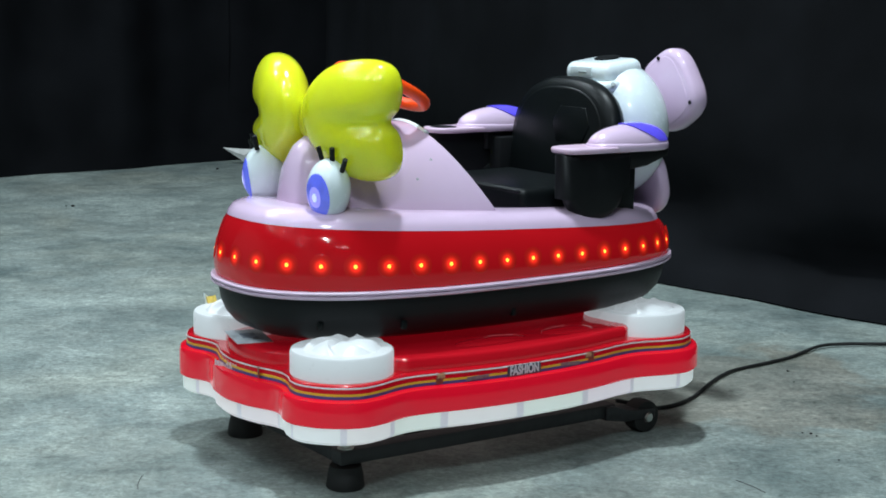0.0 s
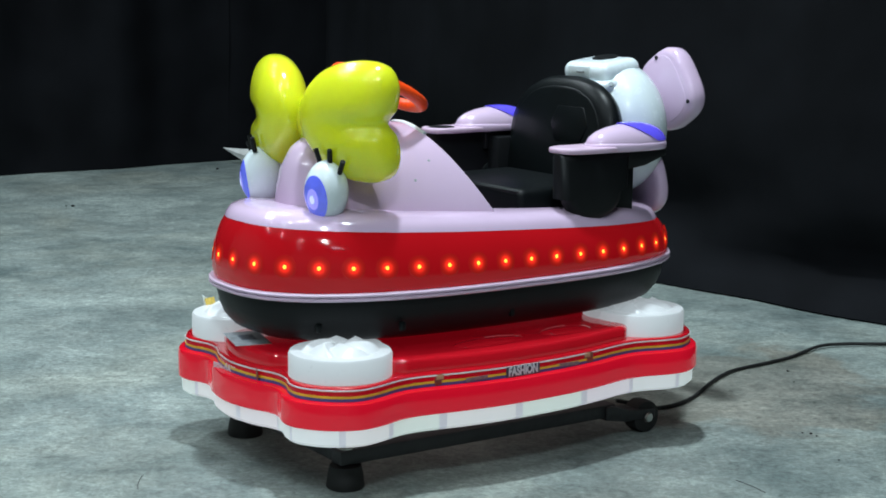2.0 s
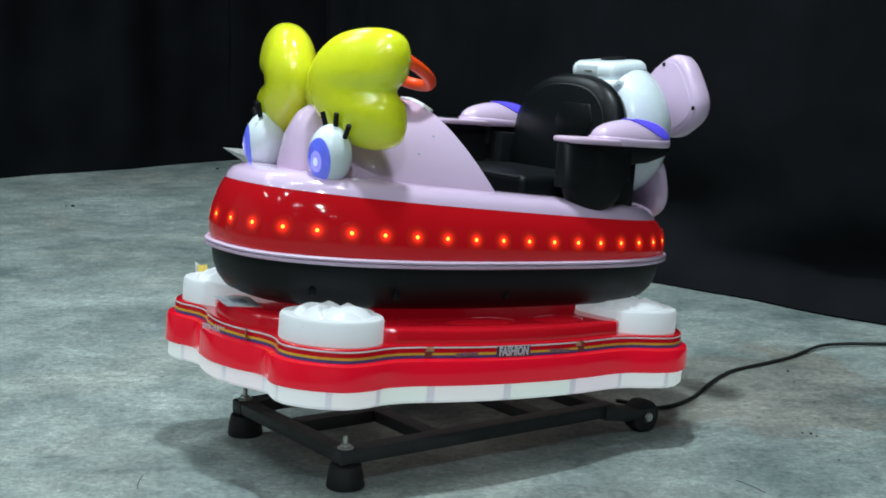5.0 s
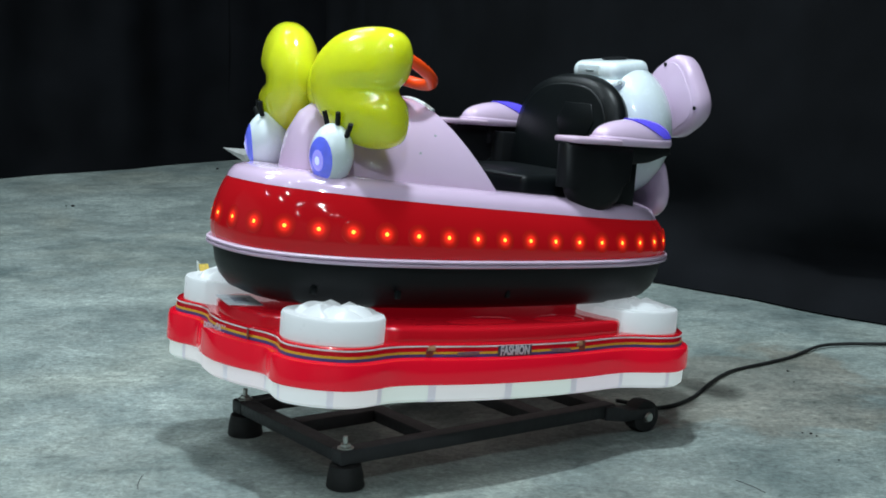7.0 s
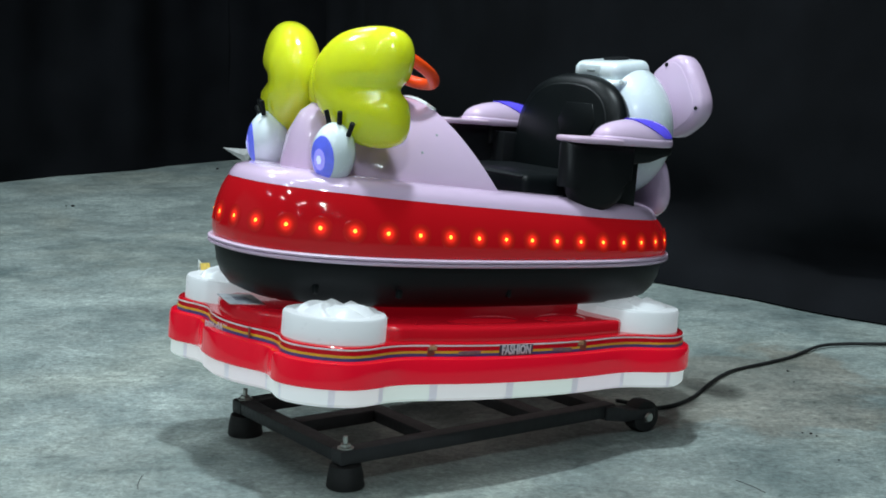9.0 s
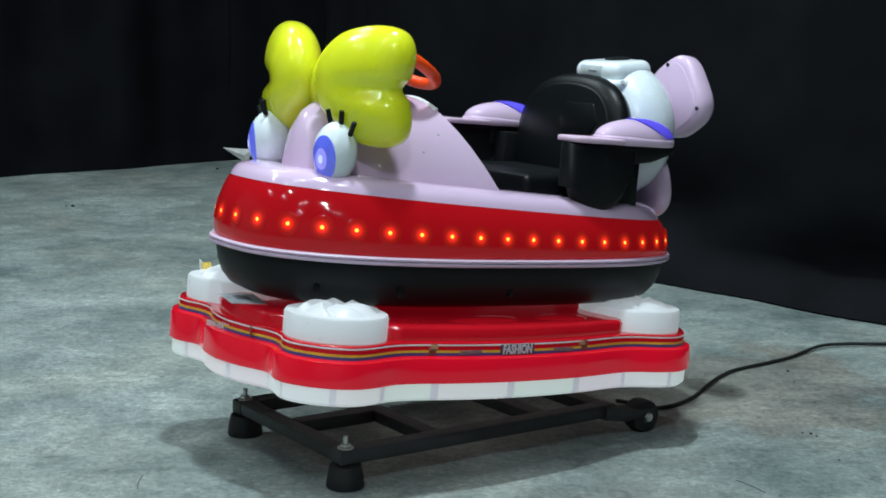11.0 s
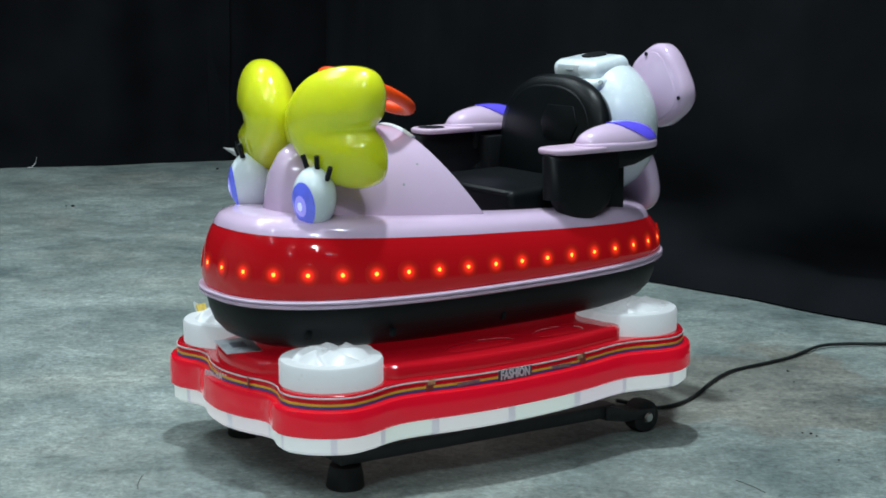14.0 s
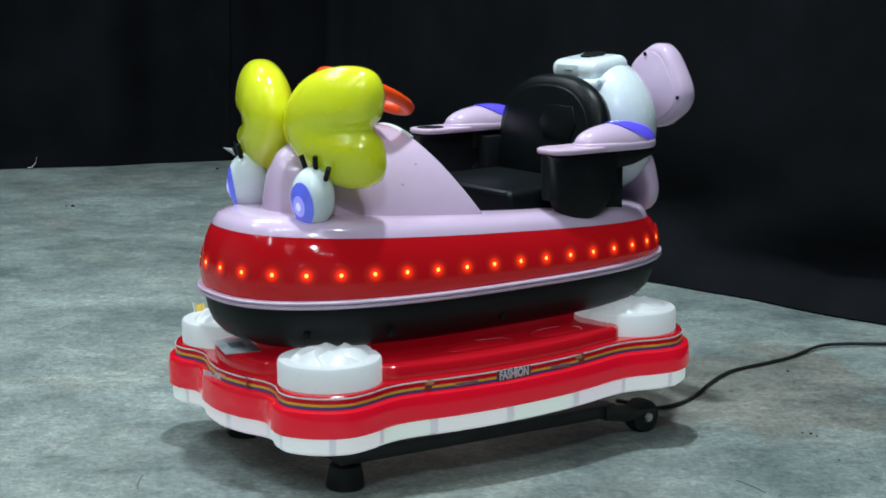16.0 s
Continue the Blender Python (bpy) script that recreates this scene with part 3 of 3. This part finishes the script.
def steering():
    c = Vector((0.186, 0, 0.903))
    m = rot(0, -26, 0)
    ring = [c + m @ Vector((0.11 * math.cos(a), 0.11 * math.sin(a), 0)) for a in (2 * math.pi * i / 40 for i in range(40))]
    w = rpart("steering_wheel", tube(ring, 0.0145, 14, closed=True), ORANGE, None, "orange plastic steering wheel")
    for a in (90, 210, 330):
        d = m @ Vector((math.cos(radians(a)), math.sin(radians(a)), 0))
        rpart("spoke", tube([c + d * 0.015, c + d * 0.10], 0.009, 8), ORANGE, w)
    rpart("column", tube([c, c + m @ Vector((0, 0, -0.12))], 0.018, 14), BLACK, w)


steering()


def seat():
    ol = superell(0, 0, 0.215, 0.17, 2.5, 64)
    ol = [(x * (1.0 if y > 0 else 1.0 + 0.34 * min(1, -y / 0.15)), y if y > 0 else y * 0.95) for x, y in ol]
    # the plate's own xy is the seat's y and z
    m = Matrix(((0, -0.12, 1), (1, 0, 0), (0, 1, 0.12)))
    c = Vector((-0.420, -0.044, 0.745))
    back = rpart("backrest", slab(ol, 0.07, m, c, 0.033), VINYL, None, "black vinyl rounded backrest")
    pad = [(x * 0.84, y * 0.85) for x, y in ol]
    rpart("back_pad", slab(pad, 0.012, m, c + m @ Vector((0, -0.004, 0.0305)), 0.0055), VINYL, back)
    hexa = [(-0.075, 0.0), (-0.052, 0.045), (0.052, 0.045), (0.075, 0.0), (0.052, -0.045), (-0.052, -0.045)]
    rpart("emblem", slab(hexa, 0.005, m, c + m @ Vector((0.058, 0.045, 0.0365)), 0.0015), VINYL, back, "raised six-sided black panel")
    cushion = rpart("seat_cushion", box((-0.225, 0, 0.608), (0.27, 0.40, 0.11), rot(0, 1, 0), bevel=0.020, seg=4), VINYL, None, "black vinyl seat cushion")
    rpart("belt_tab", box((-0.165, 0.165, 0.628), (0.03, 0.006, 0.035), rot(0, 20, 15), 0.002), GREY, cushion, "grey seat belt tab")
    rpart("piping", tube([(-0.094, -0.185, 0.652), (-0.094, 0.185, 0.652)], 0.004, 8), VINYL, cushion)


seat()


def arms():
    for s in (1, -1):
        y, h = (0.237, 0.755) if s > 0 else (-0.303, 0.762)
        x0 = -0.260 if s > 0 else -0.249
        lo = [(-0.098, 0.02)] + [(0.012 + 0.088 * math.cos(a), 0.030 - 0.072 * math.sin(a)) for a in (math.pi - math.pi * i / 16 for i in range(17))] + [(0.120, 0.045)]
        m = Matrix(((-1, 0, 0), (0, 0, 1), (0, 1, 0)))
        shape = [(-0.098, 0.128)] + lo + [(0.120, 0.128)]
        panel = rpart("arm_panel", slab(shape, 0.056, m, (x0 + 0.001, y + 0.010 * s, h - 0.135), 0.022), BLACK, None, "black plastic armrest side panel")
        rpart("arm_bracket", slab([(0.08, 0.128), (0.08, 0.078), (0.17, 0.088), (0.240, 0.112), (0.240, 0.128)], 0.060, m, (x0, y, h - 0.135), 0.004), BLACK, panel)
        rpart("arm_post", box((x0 - 0.137, y - 0.050 * s, h - 0.095), (0.09, 0.05, 0.15), None, 0.006), BLACK, panel)
        plate = rpart("armrest", slab(superell(0, 0, 0.096, 0.055, 3.0, 48), 0.014, rot(), (x0, y, h), 0.004), PINK_MATT, None, "pale pink armrest plate")
        body = ellipsoid((x0 - 0.127, y, h + 0.007), (0.118, 0.054, 0.051), rot(0, 0, 180), 36, 20, egg=0.08, power=0.8)
        for v in body.verts:
            v.co.z = max(v.co.z, h - (h - v.co.z) * 0.15)
        rpart("arm_fairing", body, PINK, plate, "glossy pink armrest fairing")
        rpart("fairing_rim", slab(superell(0, 0, 0.121, 0.056, 2.6, 56), 0.022, rot(), (x0 - 0.128, y, h + 0.003), 0.006), PINK, plate)
        lens = ellipsoid((x0 - 0.128, y, h + 0.008), (0.120, 0.056, 0.0535), rot(0, 0, 180), 48, 28, egg=0.08, power=0.8)
        for co, no in (((x0 - 0.112, y, h + 0.058), (-0.46, 0, 0.89)), ((x0, y, h + 0.016), (0, 0, 1))):
            bmesh.ops.bisect_plane(lens, geom=lens.verts[:] + lens.edges[:] + lens.faces[:], plane_co=co, plane_no=no, clear_inner=True)
            bmesh.ops.holes_fill(lens, edges=[e for e in lens.edges if len(e.link_faces) == 1])
        rpart("arm_lens", lens, LENS, plate, "violet light-up lens")
        if s > 0:
            continue
        cup = lathe((x0 + 0.045, y, h + 0.007), [(0.036, -0.001), (0.036, 0.0014), (0.033, 0.0018), (0.030, 0.0006)], 28)
        rpart("cup_recess", cup, BLACK, plate, "round black recess in the armrest")


arms()


def rear():
    shell = bmesh.new()
    ellipsoid((-0.550, -0.012, 0.778), (0.118, 0.176, 0.182), None, 48, 28, bm=shell, power=0.8)
    head = rpart("rear_shell", shell, WHITE, None, "white fibreglass shell behind the seat")
    hood_box = rpart("control_box", box((-0.522, -0.018, 0.930), (0.134, 0.178, 0.058), rot(0, 8, 0), 0.026, seg=5), WHITE, head, "white speaker housing")
    rpart("housing_foot", box((-0.520, -0.016, 0.899), (0.150, 0.206, 0.030), rot(0, 8, 0), 0.013, seg=4), WHITE, hood_box)
    tray = rpart("recess", box((-0.4560, -0.030, 0.927), (0.006, 0.085, 0.028), rot(0, 8, 0), 0.0028), WHITE, hood_box)
    rpart("slot", box((-0.4522, -0.022, 0.926), (0.004, 0.030, 0.005), rot(0, 8, 0), 0.001), GREY, tray, "narrow grey slot")
    rpart("cap", lathe((-0.535, -0.020, 0.959), [(0.034, 0.0), (0.034, 0.006), (0.028, 0.008)], 28, rot(0, 8)), BLACK, hood_box, "dark round cap")
    rpart("rivet", lathe((-0.460, 0.095, 0.898), [(0.006, 0), (0.006, 0.006)], 12, rot(0, 60, 30)), GREY, head)
    m = Matrix(((0, 0.0, 1), (0.55, 0.83, 0), (-0.83, 0.55, 0)))
    c = Vector((-0.728, 0.036, 0.877))
    wing = rpart("tail_wing", slab(superell(0, 0, 0.106, 0.092, 3.0, 56), 0.060, m, c, 0.016), PINK, None, "pale pink rounded tail wing with screws")
    rpart("face_panel", slab(superell(0.0, -0.006, 0.090, 0.073, 3.2, 56), 0.006, m, c + Vector((0.0285, 0, 0)), 0.0025), PINK, wing)
    for dy, dz in ((-0.033, 0.083), (0.095, -0.027)):
        rpart("screw", lathe(c + Vector((0.0310, dy, dz)), [(0.005, -0.001), (0.006, 0.002)], 12, rot(0, 90)), BLACK, wing)
    m2 = Matrix(((0, 0.0, 1), (-0.3, 0.95, 0), (0.95, 0.3, 0)))
    rpart("tail_wing", slab(superell(0, 0, 0.088, 0.075, 2.6, 48), 0.045, m2, (-0.62, 0.056, 0.634), 0.014), PINK, None, "pale pink lower tail wing")


rear()


# ---- stickers and writing ----
def lettering(name, text, size, m, c, material, parent, label, squeeze=1.0, bold=0.0):
    """Raised letters of the built-in font, as one mesh."""
    cu = bpy.data.curves.new(name, "FONT")
    cu.body, cu.size, cu.extrude, cu.align_x, cu.align_y = text, size, 0.0004, "CENTER", "CENTER"
    cu.resolution_u, cu.offset = 3, bold
    tmp = new("letters", cu)
    bpy.context.view_layer.update()
    me = bpy.data.meshes.new_from_object(tmp.evaluated_get(bpy.context.evaluated_depsgraph_get()))
    bpy.data.objects.remove(tmp)
    bm = bmesh.new()
    bm.from_mesh(me)
    bpy.data.meshes.remove(me)
    for v in bm.verts:
        v.co = Vector(c) + m @ Vector((v.co.x * squeeze, v.co.y, v.co.z))
    return rpart(name, bm, material, parent, label)


def decals():
    ink = plain("dark_sticker", (0.06, 0.05, 0.08), 0.4, vary=0.2, scale=60)
    pale = plain("pale_lettering", (0.72, 0.68, 0.74), 0.4, vary=0.08, scale=60)
    grey = plain("grey_print", (0.24, 0.15, 0.17), 0.45, vary=0.3, scale=160)
    brown = plain("brown_print", (0.20, 0.05, 0.03), 0.45, vary=0.5, scale=90)
    tan = plain("tan_print", (0.55, 0.30, 0.16), 0.45, vary=0.3, scale=90)
    side = Matrix(((-1, 0, 0), (0, 0, 1), (0, 1, 0)))

    def edge_y(x):
        return min(((abs(px - x), py) for px, py in inset_of(OUT, 0.0128) if py > 0.3), key=lambda e: e[0])[1]
    y = edge_y(0.035) + 0.001
    plate = rpart("name_sticker", box((0.035, y, 0.2725), (0.096, 0.0016, 0.025), None, 0.0), ink, DECK, "dark sticker with pale block letters")
    lettering("lettering", "FASHION", 0.029, side, (0.035, y + 0.0014, 0.2725), pale, plate, "pale letters reading FASHION", 0.70, 0.0011)
    for a, b in ((0.193, 0.105), (-0.045, -0.128)):
        x = (a + b) / 2
        rpart("small_print", box((x, edge_y(x) + 0.0008, 0.2690), (a - b, 0.0014, 0.008), rot(0, 0, 2 if x > 0 else -6), 0.0), grey, DECK, "unreadable grey print bar")
    for x, w in ((0.246, 0.036), (-0.170, 0.030)):
        bm = slab([(q * w * 0.5, r * 0.0125) for q, r in ((-1, -1), (1, -1), (0.9, 0.1), (1.0, 0.8), (0.2, 1), (-0.6, 0.9), (-1, 0.2))], 0.0018, side, (x, edge_y(x) + 0.001, 0.2750), 0.0006)
        badge = rpart("picture_sticker", bm, brown, DECK, "small brown picture sticker")
        rpart("pale_patch", box((x + 0.004, edge_y(x) + 0.0022, 0.2800), (w * 0.55, 0.0012, 0.010), None, 0.0004), tan, badge)
    # front edge
    front = rot(0, 0, 3) @ Matrix(((0, 0, 1), (1, 0, 0), (0, 1, 0)))
    lettering("front_lettering", "ppy-dAY", 0.027, front, (0.5885, -0.033, 0.2650), pale, DECK, "pale letters on the front edge", 1.05, 0.0006)
    rpart("picture_sticker", box((0.5725, 0.10, 0.2745), (0.0016, 0.022, 0.024), rot(0, 0, -18), 0.0004), brown, DECK, "small brown picture sticker")
    # paper notice on the deck's nose
    notice = rpart("notice_sticker", box((0.525, -0.040, 0.3245), (0.084, 0.140, 0.0012), rot(0, 0, -14), 0.0), plain("notice_paper", (0.64, 0.69, 0.74), 0.30, vary=0.25, scale=35), DECK, "pale printed notice sticker")
    rpart("notice_print", box((0.522, -0.045, 0.3254), (0.035, 0.05, 0.0008), rot(0, 0, -14), 0.0), plain("notice_ink", (0.25, 0.28, 0.36), 0.4, vary=0.5, scale=80), notice)
    torn = bmesh.new()
    loft([[(0.485, -0.350, 0.343), (0.452, -0.352, 0.343), (0.490, -0.349, 0.372)], [(0.485, -0.352, 0.343), (0.452, -0.354, 0.343), (0.490, -0.351, 0.372)]], True, True, True, torn)
    rpart("torn_label", torn, WHITE, None, "torn white corner of a label")
    rpart("loose_sticker", box((0.47, -0.345, 0.352), (0.03, 0.002, 0.022), rot(20, 0, 15), 0.0), plain("yellow_label", (0.75, 0.55, 0.12), 0.5, vary=0.4, scale=70), None, "small peeling yellow label")


decals()


# ---- litter on the floor ----
def litter():
    white = plain("crumpled_paper", (0.70, 0.70, 0.68), 0.8, vary=0.15, scale=20)
    bm = bmesh.new()
    a = [bm.verts.new(v) for v in ((-0.13, 0.03, 0.105), (0.035, -0.01, 0.004), (0.075, 0.0, 0.10), (-0.02, 0.02, 0.10), (0.045, 0.05, 0.03), (0.02, -0.03, 0.06))]
    for f in ((0, 1, 5), (0, 5, 3), (3, 5, 2), (5, 1, 2), (1, 4, 2), (0, 3, 4), (0, 4, 1), (3, 2, 4)):
        bm.faces.new([a[k] for k in f])
    ob = part("paper_scrap", bm, white, None, smooth=10)
    ob.location = (-1.335, 9.94, 0)
    tagged(ob, "crumpled white paper scrap against the black curtain", "paper")
    chip = plain("dark_chip", (0.02, 0.02, 0.02), 0.7, vary=0.3)
    for x, y, r in ((-1.917, 7.77, 0.011), (-1.444, 9.6, 0.011), (-1.955, 7.78, 0.005), (0.960, 3.797, 0.0045), (0.970, 3.777, 0.0035), (0.940, 3.806, 0.003), (0.976, 3.573, 0.003), (1.050, 4.475, 0.005), (1.039, 4.344, 0.003)):
        b = ellipsoid((0, 0, r * 0.45), (r, r * 0.6, r * 0.45), rot(0, 0, 30), 8, 5)
        o = part("floor_chip", b, chip, None)
        o.location = (x, y, 0)
        tagged(o, "tiny dark chip of litter on the concrete", "litter", group="litter on the floor")
    hair = plain("dark_thread", (0.05, 0.05, 0.05), 0.8, vary=0.2)
    for x, y, r in ((0.69, 3.40, 300), (-0.67, 3.25, 95)):
        o = part("dark_thread", tube([(k * 0.013, 0.004 * math.sin(k * 0.4), 0.0010) for k in range(9)], 0.0008, 5), hair, None)
        o.matrix_world = pose(x, y, 0, 0, 0, r)
        tagged(o, "thin dark thread lying on the concrete floor", "litter", group="litter on the floor")
    thread = part("thread", tube([(0, 0, 0.004), (0.03, 0, 0.01), (0.05, 0.01, 0.04), (0.055, 0.01, 0.07)], 0.003, 6), white, None)
    thread.location = (-2.61, 9.45, 0)
    tagged(thread, "short pale thread standing up from the floor", "litter")


litter()


# ---- cable ----
def cable():
    ctrl = [(0.47, 3.93, 0.045), (0.53, 3.950, 0.030), (0.586, 3.992, 0.010), (0.655, 4.053, 0.006), (0.718, 4.148, 0.006), (0.795, 4.314, 0.006), (0.88, 4.451, 0.006), (1.001, 4.555, 0.006), (1.098, 4.646, 0.006)]
    ctrl += [(1.222, 4.789, 0.010), (1.324, 4.831, 0.010), (1.452, 4.85, 0.008), (1.8, 4.91, 0.006), (2.4, 5.0, 0.006)]
    pts = []
    for i in range(len(ctrl) - 1):
        p0, p1, p2, p3 = (Vector(ctrl[min(max(i + k - 1, 0), len(ctrl) - 1)]) for k in range(4))
        for s in range(8):
            t = s / 8
            pts.append(0.5 * (2 * p1 + (p2 - p0) * t + (2 * p0 - 5 * p1 + 4 * p2 - p3) * t * t + (3 * p1 - p0 - 3 * p2 + p3) * t ** 3))
    tagged(part("power_cable", tube(pts, 0.0054, 10), RUBBER, None), "black rubber power cable lying on the concrete", "cable")


cable()


# ---- movement ----
def rock(t):
    """The crank's turn at t: the nose's rise in radians, the way forward and the way up."""
    a = 2 * math.pi * t / 2.03253
    c1, s1, c2, s2 = math.cos(a), math.sin(a), math.cos(2 * a), math.sin(2 * a)
    th = 0.03413 - 0.0377 * c1 + 0.0447 * s1 - 0.0013 * c2 + 0.0072 * s2
    return th, -0.0159 * c1 - 0.0366 * s1 + 0.0001 * c2 - 0.0018 * s2, -0.0193 * c1 + 0.0171 * s1 + 0.0005 * c2 - 0.0016 * s2


def motions():
    rows = []
    for k in range(161):
        th, mx, mz = rock(k * 0.1)
        rows.append((k * 0.1, yaw_pose() @ pose(mx, 0, Z0 + mz, 0, -math.degrees(th), 0)))
    walk(ride, rows)
    # the left curtain's hem stirs in the draught
    sway = [(0, 4.5), (1, 2), (2, 2), (3, -1), (4, 4.5), (5.2, 5.5), (6.5, 6), (7.5, 6), (8, 9), (9, 11), (10.2, 7), (11.5, 1.5), (12.5, -6), (13, -7), (14, -12), (15, -9.5), (16, -9.5)]
    walk(swaying_curtain, [(t, pose(*HINGE, 0, 0, 0, a)) for t, a in sway])


motions()
